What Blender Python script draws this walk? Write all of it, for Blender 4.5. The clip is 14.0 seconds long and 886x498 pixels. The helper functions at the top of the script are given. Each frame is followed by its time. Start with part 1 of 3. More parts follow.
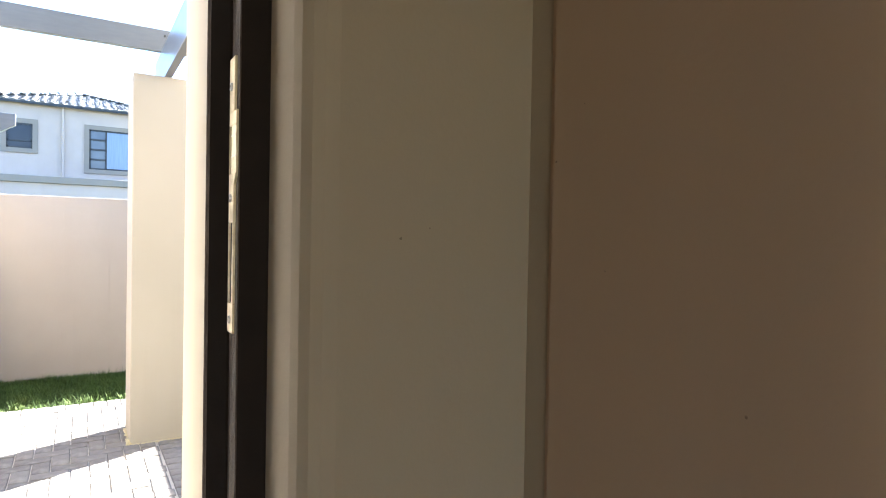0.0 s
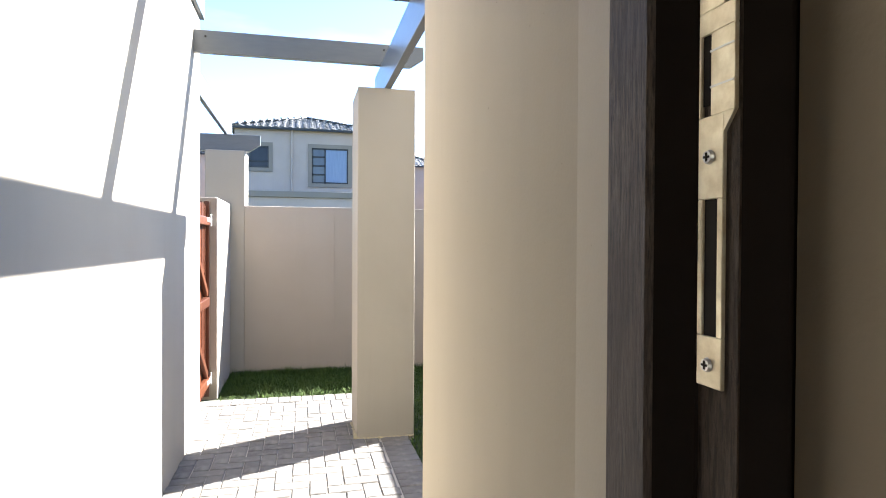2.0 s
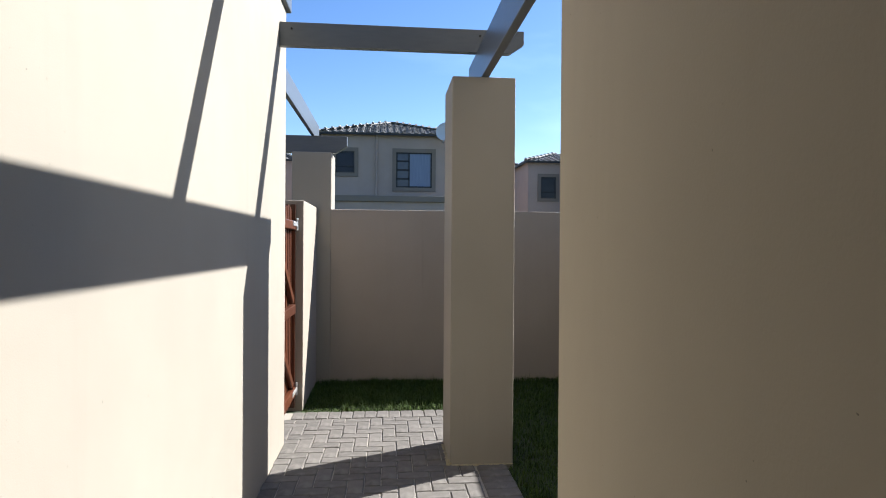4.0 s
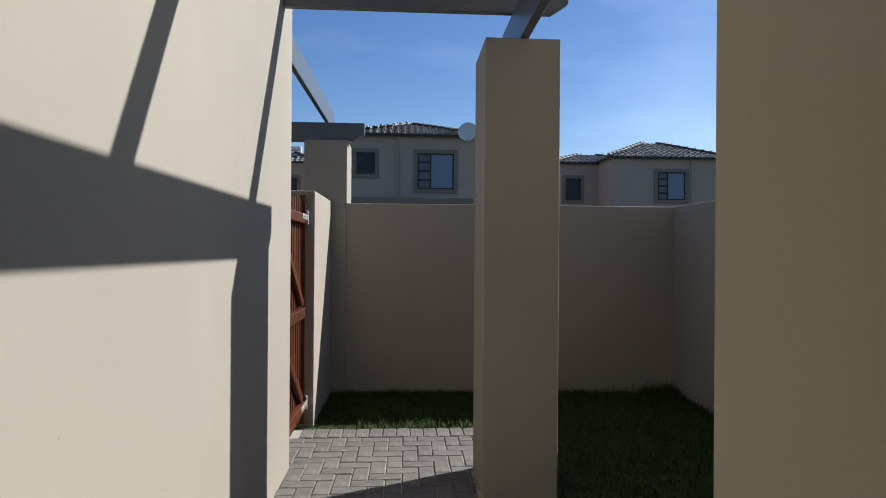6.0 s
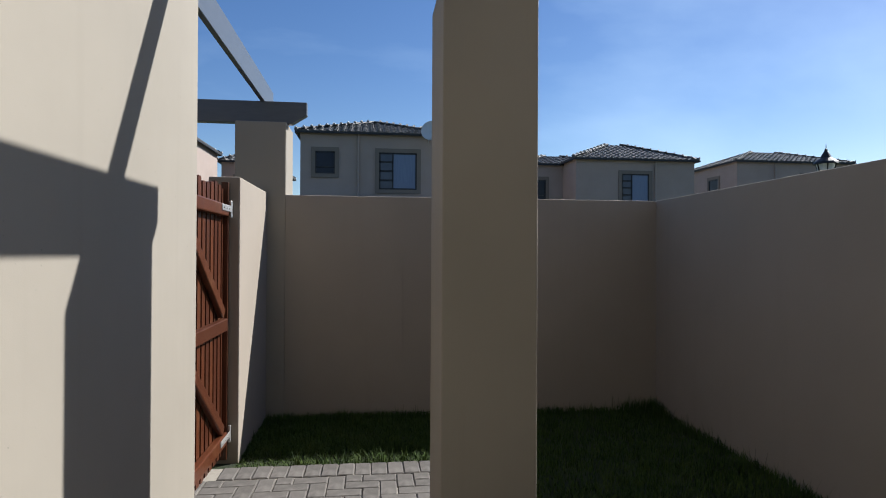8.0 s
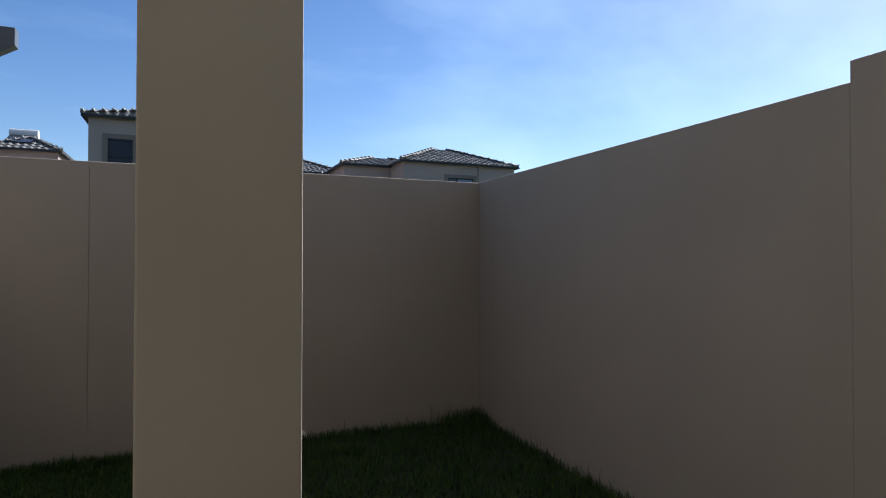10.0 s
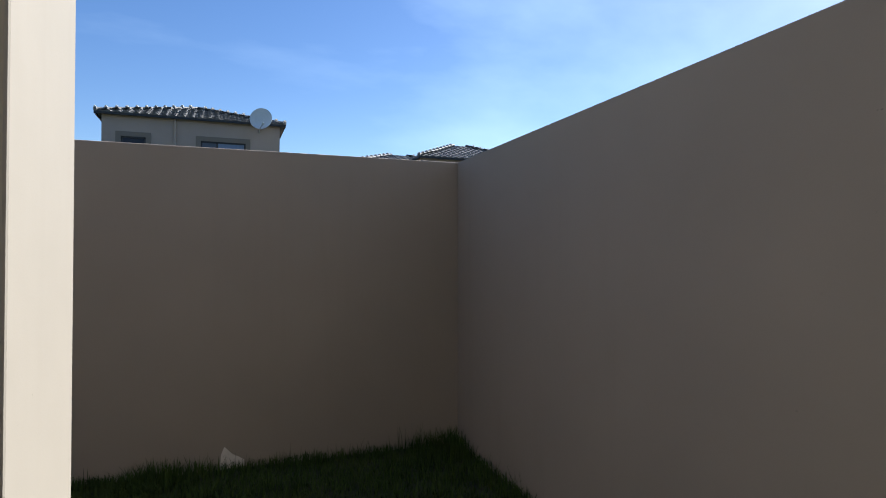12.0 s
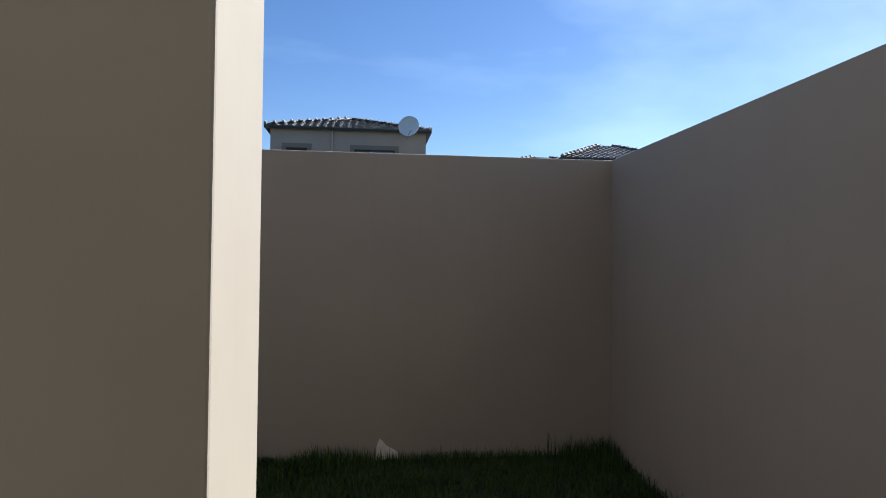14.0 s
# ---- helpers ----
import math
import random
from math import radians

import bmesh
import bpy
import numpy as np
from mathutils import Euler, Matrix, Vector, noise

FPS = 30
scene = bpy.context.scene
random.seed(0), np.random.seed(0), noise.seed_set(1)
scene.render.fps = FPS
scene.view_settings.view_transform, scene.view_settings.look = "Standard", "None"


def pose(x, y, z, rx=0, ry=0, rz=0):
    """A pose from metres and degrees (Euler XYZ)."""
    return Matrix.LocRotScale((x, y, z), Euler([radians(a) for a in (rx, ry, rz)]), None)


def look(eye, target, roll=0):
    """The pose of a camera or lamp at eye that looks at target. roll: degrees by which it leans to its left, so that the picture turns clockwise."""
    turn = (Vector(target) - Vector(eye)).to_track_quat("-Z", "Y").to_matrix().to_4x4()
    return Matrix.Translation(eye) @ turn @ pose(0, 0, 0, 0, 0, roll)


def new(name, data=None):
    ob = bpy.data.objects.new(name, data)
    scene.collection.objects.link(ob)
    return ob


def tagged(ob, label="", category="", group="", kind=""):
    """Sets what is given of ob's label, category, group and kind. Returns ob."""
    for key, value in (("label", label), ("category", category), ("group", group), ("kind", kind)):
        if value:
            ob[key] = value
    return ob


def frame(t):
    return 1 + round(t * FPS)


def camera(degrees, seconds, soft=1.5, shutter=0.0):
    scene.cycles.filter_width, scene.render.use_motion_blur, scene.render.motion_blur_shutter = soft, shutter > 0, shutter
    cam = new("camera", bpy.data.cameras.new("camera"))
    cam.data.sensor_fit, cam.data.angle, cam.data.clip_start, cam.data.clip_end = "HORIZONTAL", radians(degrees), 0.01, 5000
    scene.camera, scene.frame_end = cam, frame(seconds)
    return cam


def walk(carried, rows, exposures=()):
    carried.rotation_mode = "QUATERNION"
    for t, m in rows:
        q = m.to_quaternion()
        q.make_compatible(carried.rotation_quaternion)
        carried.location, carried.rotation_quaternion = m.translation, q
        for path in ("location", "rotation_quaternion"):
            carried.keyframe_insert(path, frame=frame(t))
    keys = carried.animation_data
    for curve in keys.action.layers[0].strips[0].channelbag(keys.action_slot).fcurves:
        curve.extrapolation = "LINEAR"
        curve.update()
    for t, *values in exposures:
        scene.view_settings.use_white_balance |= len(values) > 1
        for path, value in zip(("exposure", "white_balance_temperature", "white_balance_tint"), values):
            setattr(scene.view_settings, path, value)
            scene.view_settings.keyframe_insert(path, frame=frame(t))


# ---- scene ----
cam = camera(73.3, 14.0, soft=1.0)
PATH = [
    (0, (-0.062, -0.143, 1.427), (0.981, 1.563, 1.399), 1.0),
    (0.5, (-0.066, -0.062, 1.418), (0.792, 1.745, 1.393), 0.9),
    (1, (-0.082, -0.009, 1.414), (0.608, 1.868, 1.387), 0.6),
    (1.5, (-0.113, 0.04, 1.417), (0.445, 1.96, 1.391), 0.3),
    (2, (-0.141, 0.101, 1.418), (0.318, 2.047, 1.395), 0.3),
    (2.5, (-0.168, 0.21, 1.427), (0.208, 2.175, 1.405), 0.5),
    (3, (-0.193, 0.313, 1.422), (0.114, 2.289, 1.404), 0.5),
    (3.5, (-0.198, 0.418, 1.428), (0.057, 2.402, 1.415), 0.5),
    (4, (-0.18, 0.555, 1.429), (0.011, 2.546, 1.417), 0.4),
    (6.5, (-0.178, 1.379, 1.352), (-0.058, 3.376, 1.358), 0.4),
    (7, (-0.203, 1.598, 1.35), (-0.08, 3.594, 1.359), 0.3),
    (7.5, (-0.162, 1.707, 1.352), (-0.001, 3.701, 1.362), 0.4),
    (8, (-0.055, 1.894, 1.332), (0.184, 3.879, 1.345), 0.3),
    (8.5, (0.059, 2.04, 1.31), (0.405, 4.01, 1.328), 0.3),
    (9, (0.16, 2.244, 1.262), (0.705, 4.168, 1.285), 0.2),
    (9.2, (0.184, 2.336, 1.249), (0.81, 4.235, 1.275), 0.3),
    (11.5, (0.894, 3.222, 1.16), (1.733, 5.037, 1.197), -0.1),
    (12, (0.985, 3.253, 1.166), (1.683, 5.127, 1.199), 0.0),
    (12.5, (0.972, 3.31, 1.153), (1.526, 5.232, 1.192), 0.2),
    (13, (0.945, 3.305, 1.156), (1.325, 5.269, 1.196), 0.4),
    (13.5, (0.94, 3.306, 1.155), (1.225, 5.285, 1.194), 0.5),
    (14, (0.94, 3.299, 1.153), (1.181, 5.284, 1.194), 0.6),
]
EXPOSURES = [(0, 4.3), (0.5, 4.1), (1.0, 3.83), (1.5, 3.72), (2.0, 3.3), (2.5, 2.75), (3.0, 2.2), (4.0, 1.56), (5.2, 1.04), (6.5, 0.68), (9.0, 0.86), (11.5, 1.16), (14, 1.18)]
walk(cam, [(t, look(eye, aim, roll)) for t, eye, aim, roll in PATH], EXPOSURES)

# ---------------------------------------------------------------- sky and sun
SUN = Vector((1, 0.475, 0.88)).normalized()
world = bpy.data.worlds.new("sky")
scene.world = world
world.use_nodes = True
wn, wl = world.node_tree.nodes, world.node_tree.links
sky = wn.new("ShaderNodeTexSky")
sky.sky_type = "NISHITA"
sky.sun_disc = False
sky.sun_elevation = math.asin(SUN.z)
sky.sun_rotation = math.atan2(SUN.x, SUN.y)
sky.altitude = 300
sky.air_density = 1.0
sky.dust_density = 0.45
sky.ozone_density = 2.5
bg = wn["Background"]
bg.inputs[1].default_value = 0.075
# thin high cirrus, streaked
wco = wn.new("ShaderNodeTexCoord")
wmap = wn.new("ShaderNodeMapping")
wmap.inputs["Rotation"].default_value = (0.0, 0.35, 0.5)
wmap.inputs["Scale"].default_value = (1.2, 5.0, 5.5)
wno = wn.new("ShaderNodeTexNoise")
wno.inputs["Scale"].default_value = 1.3
wno.inputs["Detail"].default_value = 6
wramp = wn.new("ShaderNodeMapRange")
wramp.inputs[1].default_value, wramp.inputs[2].default_value = 0.45, 0.85
wramp.inputs[3].default_value, wramp.inputs[4].default_value = 0.0, 0.3
wmix = wn.new("ShaderNodeMix")
wmix.data_type = "RGBA"
wmix.inputs[7].default_value = (6.5, 8.8, 11.5, 1)
wl.new(wco.outputs["Generated"], wmap.inputs[0])
wl.new(wmap.outputs[0], wno.inputs["Vector"])
wl.new(wno.outputs[0], wramp.inputs[0])
wl.new(wramp.outputs[0], wmix.inputs[0])
whue = wn.new("ShaderNodeHueSaturation")
whue.inputs["Saturation"].default_value = 1.22
whue.inputs["Hue"].default_value = 0.508
wl.new(sky.outputs[0], whue.inputs["Color"])
wl.new(whue.outputs[0], wmix.inputs[6])
wl.new(wmix.outputs[2], bg.inputs[0])
sun = new("sun", bpy.data.lights.new("sun", "SUN"))
sun.data.energy = 5.0
sun.data.angle = radians(0.53)
sun.data.color = (1.0, 0.995, 0.975)
sun.matrix_world = look(SUN * 30, (0, 0, 0))


# warm fill lamp added out of view to brighten the room walls
room_fill = new("room_fill_lamp", bpy.data.lights.new("room_fill_lamp", "AREA"))
room_fill.data.shape = "RECTANGLE"
room_fill.data.size, room_fill.data.size_y = 1.5, 1.1
room_fill.data.energy = 1.3
room_fill.data.color = (1.0, 0.79, 0.54)
room_fill.matrix_world = look((-1.0, -3.05, 1.5), (-1.0, 0.0, 1.5))


# ---------------------------------------------------------------- materials
class Nodes:
    def __init__(self, name, rough=0.8, metal=0.0):
        self.m = bpy.data.materials.new(name)
        self.m.use_nodes = True
        self.n, self.l = self.m.node_tree.nodes, self.m.node_tree.links
        self.b = self.n["Principled BSDF"]
        self.b.inputs["Roughness"].default_value = rough
        self.b.inputs["Metallic"].default_value = metal
        self.co = self.n.new("ShaderNodeTexCoord").outputs["Object"]
        self.height = None

    def coords(self, scale, turn=(0, 0, 0)):
        k = self.n.new("ShaderNodeMapping")
        k.inputs["Scale"].default_value = scale
        k.inputs["Rotation"].default_value = turn
        self.l.new(self.co, k.inputs[0])
        return k.outputs[0]

    def noise(self, scale, detail=4, rough=0.55, vec=None):
        k = self.n.new("ShaderNodeTexNoise")
        k.inputs["Scale"].default_value = scale
        k.inputs["Detail"].default_value = detail
        k.inputs["Roughness"].default_value = rough
        self.l.new(vec if vec else self.co, k.inputs["Vector"])
        return k.outputs[0]

    def span(self, src, a, b, c=0.0, d=1.0):
        k = self.n.new("ShaderNodeMapRange")
        for i, v in enumerate((a, b, c, d)):
            k.inputs[i + 1].default_value = v
        self.l.new(src, k.inputs[0])
        return k.outputs[0]

    def mix(self, fac, a, b):
        k = self.n.new("ShaderNodeMix")
        k.data_type = "RGBA"
        for src, i in ((fac, 0), (a, 6), (b, 7)):
            if isinstance(src, tuple):
                k.inputs[i].default_value = (*src, 1)
            elif isinstance(src, float):
                k.inputs[i].default_value = src
            else:
                self.l.new(src, k.inputs[i])
        return k.outputs[2]

    def random(self):
        return self.n.new("ShaderNodeObjectInfo").outputs["Random"]

    def island(self):
        return self.n.new("ShaderNodeNewGeometry").outputs["Random Per Island"]

    def color(self, c):
        if isinstance(c, tuple):
            self.b.inputs["Base Color"].default_value = (*c, 1)
        else:
            self.l.new(c, self.b.inputs["Base Color"])
        return self

    def rough(self, src):
        self.l.new(src, self.b.inputs["Roughness"])
        return self

    def bump(self, src, strength, distance=0.005):
        k = self.n.new("ShaderNodeBump")
        k.inputs["Strength"].default_value = strength
        k.inputs["Distance"].default_value = distance
        self.l.new(src, k.inputs["Height"])
        if self.height:
            self.l.new(self.height, k.inputs["Normal"])
        self.height = k.outputs[0]
        self.l.new(self.height, self.b.inputs["Normal"])
        return self


def plaster(name, base, stain=0.06):
    k = Nodes(name, 0.85)
    a = tuple(c * (1 - stain) for c in base)
    b = tuple(min(1, c * (1 + stain)) for c in base)
    broad = k.noise(1.1, 3)
    col = k.mix(k.span(broad, 0.3, 0.7), a, b)
    run = k.noise(1.0, 5, 0.6, k.coords((7, 7, 0.35)))
    col = k.mix(k.span(run, 0.55, 0.85, 0.0, 0.3), col, tuple(c * 0.8 for c in base))
    spots = k.noise(95, 2, 0.4)
    col = k.mix(k.span(spots, 0.785, 0.8, 0.0, 0.75), col, tuple(c * 0.35 for c in base))
    k.color(col)
    k.bump(k.noise(2.6, 3), 0.25, 0.02)
    k.bump(k.noise(210, 3), 0.16, 0.0015)
    return k.m


PLASTER = plaster("painted plaster", (0.272, 0.243, 0.201))
# redder plaster copy for the boundary walls, tinted with their brown shade
PLASTER_SHADED = plaster("boundary plaster with shade tone", (0.285, 0.243, 0.198))
# lighter, yellower plaster copy; bounce from the sunlit wall is in its colour
PLASTER_BOUNCE = plaster("house plaster with bounce tone", (0.375, 0.322, 0.238))
# darker copy for the door-side face; colour holds down the light on it
PLASTER_SIDE = plaster("toned-down tan plaster", (0.29, 0.238, 0.168), 0.04)
PLASTER_IN = plaster("interior paint", (0.36, 0.262, 0.178), 0.04)
PLASTER_FAR = plaster("house paint", (0.33, 0.264, 0.228), 0.05)
BAND_FAR = plaster("window surround paint", (0.175, 0.146, 0.12), 0.04)

k = Nodes("grey painted timber", 0.32)
g = k.noise(3, 5, 0.6, k.coords((3, 3, 14)))
k.color(k.mix(k.span(g, 0.3, 0.7), (0.084, 0.094, 0.106), (0.100, 0.110, 0.122)))
k.bump(k.noise(60, 3), 0.1, 0.002)
GREY = k.m

k = Nodes("concrete paver", 0.9)
c1 = k.mix(k.random(), (0.077, 0.069, 0.062), (0.116, 0.104, 0.094))
c2 = k.mix(k.span(k.noise(18, 5), 0.35, 0.75, 0.0, 0.6), c1, (0.162, 0.148, 0.133))
c3 = k.mix(k.span(k.noise(6, 4), 0.56, 0.72, 0.0, 0.6), c2, (0.215, 0.198, 0.178))
c3 = k.mix(k.span(k.noise(45, 3), 0.66, 0.72, 0.0, 0.5), c3, (0.05, 0.045, 0.04))
k.color(c3)
k.bump(k.noise(160, 4, 0.7), 0.6, 0.002)
k.bump(k.noise(14, 3), 0.4, 0.004)
PAVER = k.m

k = Nodes("jointing sand", 0.95)
k.color(k.mix(k.noise(40, 4), (0.240, 0.212, 0.176), (0.368, 0.336, 0.288)))
k.bump(k.noise(240, 3), 0.6, 0.003)
SAND = k.m

k = Nodes("lawn soil", 0.95)
k.color(k.mix(k.span(k.noise(7, 5), 0.35, 0.65), (0.015, 0.021, 0.008), (0.028, 0.041, 0.011)))
k.bump(k.noise(60, 4), 0.7, 0.01)
SOIL = k.m

k = Nodes("grass blade", 0.8)
k.b.inputs["Specular IOR Level"].default_value = 0.2
c1 = k.mix(k.island(), (0.010, 0.028, 0.004), (0.066, 0.106, 0.02))
k.color(k.mix(k.span(k.noise(5, 3), 0.5, 0.75, 0.0, 0.4), c1, (0.10, 0.125, 0.035)))
GRASS = k.m

k = Nodes("stained gate timber", 0.38)
gr = k.noise(4, 8, 0.65, k.coords((30, 30, 1.6)))
c1 = k.mix(k.span(gr, 0.3, 0.7), (0.038, 0.010, 0.004), (0.135, 0.037, 0.012))
c1 = k.mix(k.span(k.noise(5, 4), 0.55, 0.75, 0.0, 0.6), c1, (0.17, 0.075, 0.034))
k.color(k.mix(k.span(k.random(), 0.0, 1.0, 0.0, 0.7), c1, (0.042, 0.011, 0.005)))
k.bump(gr, 0.45, 0.003)
GATE = k.m

k = Nodes("weathered frame timber", 0.75)
gr = k.noise(5, 9, 0.75, k.coords((55, 55, 6)))
pores = k.noise(3, 6, 0.8, k.coords((190, 190, 22)))
c1 = k.mix(k.span(gr, 0.38, 0.62), (0.035, 0.022, 0.016), (0.195, 0.142, 0.10))
c1 = k.mix(k.span(pores, 0.52, 0.62, 0.0, 0.85), c1, (0.018, 0.012, 0.009))
k.color(k.mix(k.span(k.noise(2.6, 3), 0.42, 0.62), c1, (0.045, 0.025, 0.017)))
k.bump(gr, 0.9, 0.004)
k.bump(pores, 0.6, 0.002)
FRAME = k.m
# near-black colour carries the shade on the unlit rebate faces
k = Nodes("shade-black rebate", 0.8)
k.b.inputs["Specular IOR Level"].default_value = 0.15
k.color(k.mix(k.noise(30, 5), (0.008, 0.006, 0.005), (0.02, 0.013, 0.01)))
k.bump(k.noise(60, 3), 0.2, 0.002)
REBATE_SHADE = k.m

# brass colour lifted towards cream for the sunlit wall it would mirror
k = Nodes("worn brass plate", 0.4, 0.6)
k.color(k.mix(k.span(k.noise(70, 4, 0.6), 0.35, 0.7), (0.82, 0.75, 0.58), (0.58, 0.49, 0.33)))
k.rough(k.span(k.noise(50, 4), 0.3, 0.7, 0.3, 0.55))
BRASS = k.m
k = Nodes("zinc", 0.4, 0.8)
k.color(k.mix(k.noise(60, 4), (0.5, 0.5, 0.5), (0.72, 0.72, 0.7)))
ZINC = k.m
# black colour standing in for the shade inside bolt holes and screw slots
k = Nodes("black slot shade", 0.9)
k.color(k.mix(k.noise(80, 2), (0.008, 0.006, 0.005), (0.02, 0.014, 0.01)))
SLOT_SHADE = k.m

k = Nodes("concrete roof tile", 0.62)
c1 = k.mix(k.island(), (0.060, 0.060, 0.062), (0.120, 0.116, 0.112))
k.color(k.mix(k.span(k.noise(3, 4), 0.45, 0.75, 0.0, 0.5), c1, (0.152, 0.144, 0.128)))
k.bump(k.noise(60, 3), 0.3, 0.004)
TILE = k.m
k = Nodes("ridge mortar", 0.9)
k.color(k.mix(k.noise(9, 4), (0.42, 0.41, 0.39), (0.62, 0.6, 0.57)))
MORTAR = k.m
k = Nodes("dark aluminium", 0.55)
k.b.inputs["Specular IOR Level"].default_value = 0.25
k.color(k.mix(k.noise(20, 2), (0.022, 0.024, 0.028), (0.035, 0.037, 0.042)))
ALU = k.m
k = Nodes("window glass", 0.08)
k.b.inputs["Specular IOR Level"].default_value = 0.18
k.color(k.mix(k.noise(1.2, 2), (0.012, 0.012, 0.017), (0.03, 0.032, 0.045)))
GLASS = k.m
# lighter grey-blue than GLASS: a faint sky reflection put into the colour
k = Nodes("casement glass with sky tone", 0.1)
k.b.inputs["Specular IOR Level"].default_value = 0.35
k.color(k.mix(k.noise(1.5, 2), (0.05, 0.055, 0.072), (0.09, 0.10, 0.125)))
CASEMENT = k.m
# pale blue base colour painted as the sky mirrored in the pane
k = Nodes("glass with painted sky reflection", 0.25)
k.b.inputs["Specular IOR Level"].default_value = 0.35
k.color(k.mix(k.noise(3, 2, 0.5, k.coords((14, 1, 0.4))), (0.095, 0.13, 0.215), (0.18, 0.235, 0.33)))
SKY_PANE = k.m
k = Nodes("dish enamel", 0.4)
k.color(k.mix(k.noise(6, 3), (0.440, 0.456, 0.456), (0.528, 0.544, 0.544)))
DISH = k.m
k = Nodes("black iron", 0.5, 0.4)
k.color(k.mix(k.noise(40, 3), (0.012, 0.012, 0.013), (0.028, 0.027, 0.026)))
IRON = k.m
k = Nodes("frosted lantern glass", 0.35)
k.color(k.mix(k.noise(12, 2), (0.62, 0.6, 0.56), (0.72, 0.7, 0.66)))
FROST = k.m
k = Nodes("cement splash", 0.95)
k.color(k.mix(k.noise(24, 4), (0.26, 0.22, 0.13), (0.40, 0.34, 0.22)))
k.bump(k.noise(60, 4), 0.8, 0.006)
CEMENT = k.m
k = Nodes("pale wall tone", 0.95)
k.color(k.mix(k.noise(30, 4), (0.55, 0.5, 0.44), (0.7, 0.65, 0.58)))
PALE_TONE = k.m
k = Nodes("interior floor tile", 0.4)
k.color(k.mix(k.noise(5, 4), (0.34, 0.30, 0.25), (0.44, 0.40, 0.34)))
FLOOR = k.m


# ---------------------------------------------------------------- builders
def mesh_of(name, bm, material):
    me = bpy.data.meshes.new(name)
    bm.normal_update()
    bm.to_mesh(me)
    bm.free()
    me.materials.append(material)
    return me


def part(name, bm, material, parent=None, label=""):
    ob = new(name, mesh_of(name, bm, material))
    if parent:
        ob.parent = parent
        ob.matrix_parent_inverse = parent.matrix_world.inverted()
    return tagged(ob, label)


def thing(name, place, label, category, group=""):
    ob = new(name)
    ob.empty_display_size = 0.1
    ob.matrix_world = Matrix.Translation(place)
    bpy.context.view_layer.update()
    return tagged(ob, label, category, group)


def add_box(bm, lo, hi, bevel=0.0, segments=2, m=None):
    made = bmesh.ops.create_cube(bm, size=1)["verts"]
    for v in made:
        v.co = Vector([(a + b) / 2 + c * (b - a) for a, b, c in zip(lo, hi, v.co)])
    if bevel:
        edges = list({e for v in made for e in v.link_edges})
        out = bmesh.ops.bevel(bm, geom=edges, offset=bevel, segments=segments, affect="EDGES", profile=0.5)
        made = list({v for f in out["faces"] for v in f.verts} | {v for v in made if v.is_valid})
    if m:
        bmesh.ops.transform(bm, matrix=m, verts=made)
    return bm


def box(lo, hi, bevel=0.0, segments=2, m=None):
    return add_box(bmesh.new(), lo, hi, bevel, segments, m)


def prism(points, lo, hi, axis="z", bm=None):
    bm = bm or bmesh.new()

    def at(p, h):
        return {"z": (p[0], p[1], h), "y": (p[0], h, p[1]), "x": (h, p[0], p[1])}[axis]
    a = [bm.verts.new(at(p, lo)) for p in points]
    b = [bm.verts.new(at(p, hi)) for p in points]
    bm.faces.new(a[::-1])
    bm.faces.new(b)
    for i in range(len(a)):
        j = (i + 1) % len(a)
        bm.faces.new((a[i], a[j], b[j], b[i]))
    bmesh.ops.recalc_face_normals(bm, faces=bm.faces[:])
    return bm


def add_tube(bm, a, b, r0, r1=None, sides=10):
    a, b = Vector(a), Vector(b)
    turn = (b - a).to_track_quat("Z", "Y").to_matrix().to_4x4()
    bmesh.ops.create_cone(bm, cap_ends=True, segments=sides, radius1=r0, radius2=r0 if r1 is None else r1,
                          depth=(b - a).length, matrix=Matrix.Translation((a + b) / 2) @ turn)
    return bm


def structure(name, bm, material, label=""):
    return tagged(part(name, bm, material), label, "", "", "structure")


def soften(bm, offset, test=lambda e: True, segments=2):
    bmesh.ops.bevel(bm, geom=[e for e in bm.edges if test(e)], offset=offset, segments=segments, affect="EDGES", profile=0.5)
    return bm


# ---------------------------------------------------------------- ground and walls of the yard
WL = -0.9          # face of the left house wall
BACK = 6.884       # face of the rear boundary wall
SIDE = 2.437       # face of the side boundary wall
structure("ground", box((-400, -400, -0.5), (400, 400, -0.035)), SOIL, "dark lawn soil running out to the horizon")

structure("wall_left", box((WL - 0.22, 0.58, -0.1), (WL, 4.92, 3.1), 0.008), PLASTER, "sunlit beige painted plaster house wall")
structure("eave_left", box((WL - 0.35, 0.4, 3.1), (WL + 0.03, 4.97, 3.28), 0.01), GREY, "grey fascia board along the house eave")
right = [(0.111, 0.426), (0.041, 0.426), (0.086, 0.568), (0.227, 1.923), (5.0, 1.923), (5.0, 1.7), (0.5, 1.7), (0.5, 0.36), (0.111, 0.36)]
# carried up to 6 m, unseen, to block sky light on the yard walls
structure("wall_right", prism(right, -0.1, 6.0), PLASTER_BOUNCE, "beige plaster house wall turning into the door reveal")
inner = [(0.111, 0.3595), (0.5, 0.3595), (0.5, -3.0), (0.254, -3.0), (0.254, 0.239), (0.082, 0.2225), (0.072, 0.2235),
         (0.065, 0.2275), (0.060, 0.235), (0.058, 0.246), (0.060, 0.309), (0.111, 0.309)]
structure("wall_door_side", prism(inner, -0.1, 6.0), PLASTER_SIDE, "tan plaster wall, toned down in colour, with a rounded edge beside the door")
# unseen wall and roof completing the added light-blocking upper storey
structure("wall_east", box((4.78, -3.0, -0.1), (5.0, 1.7, 6.0)), PLASTER)
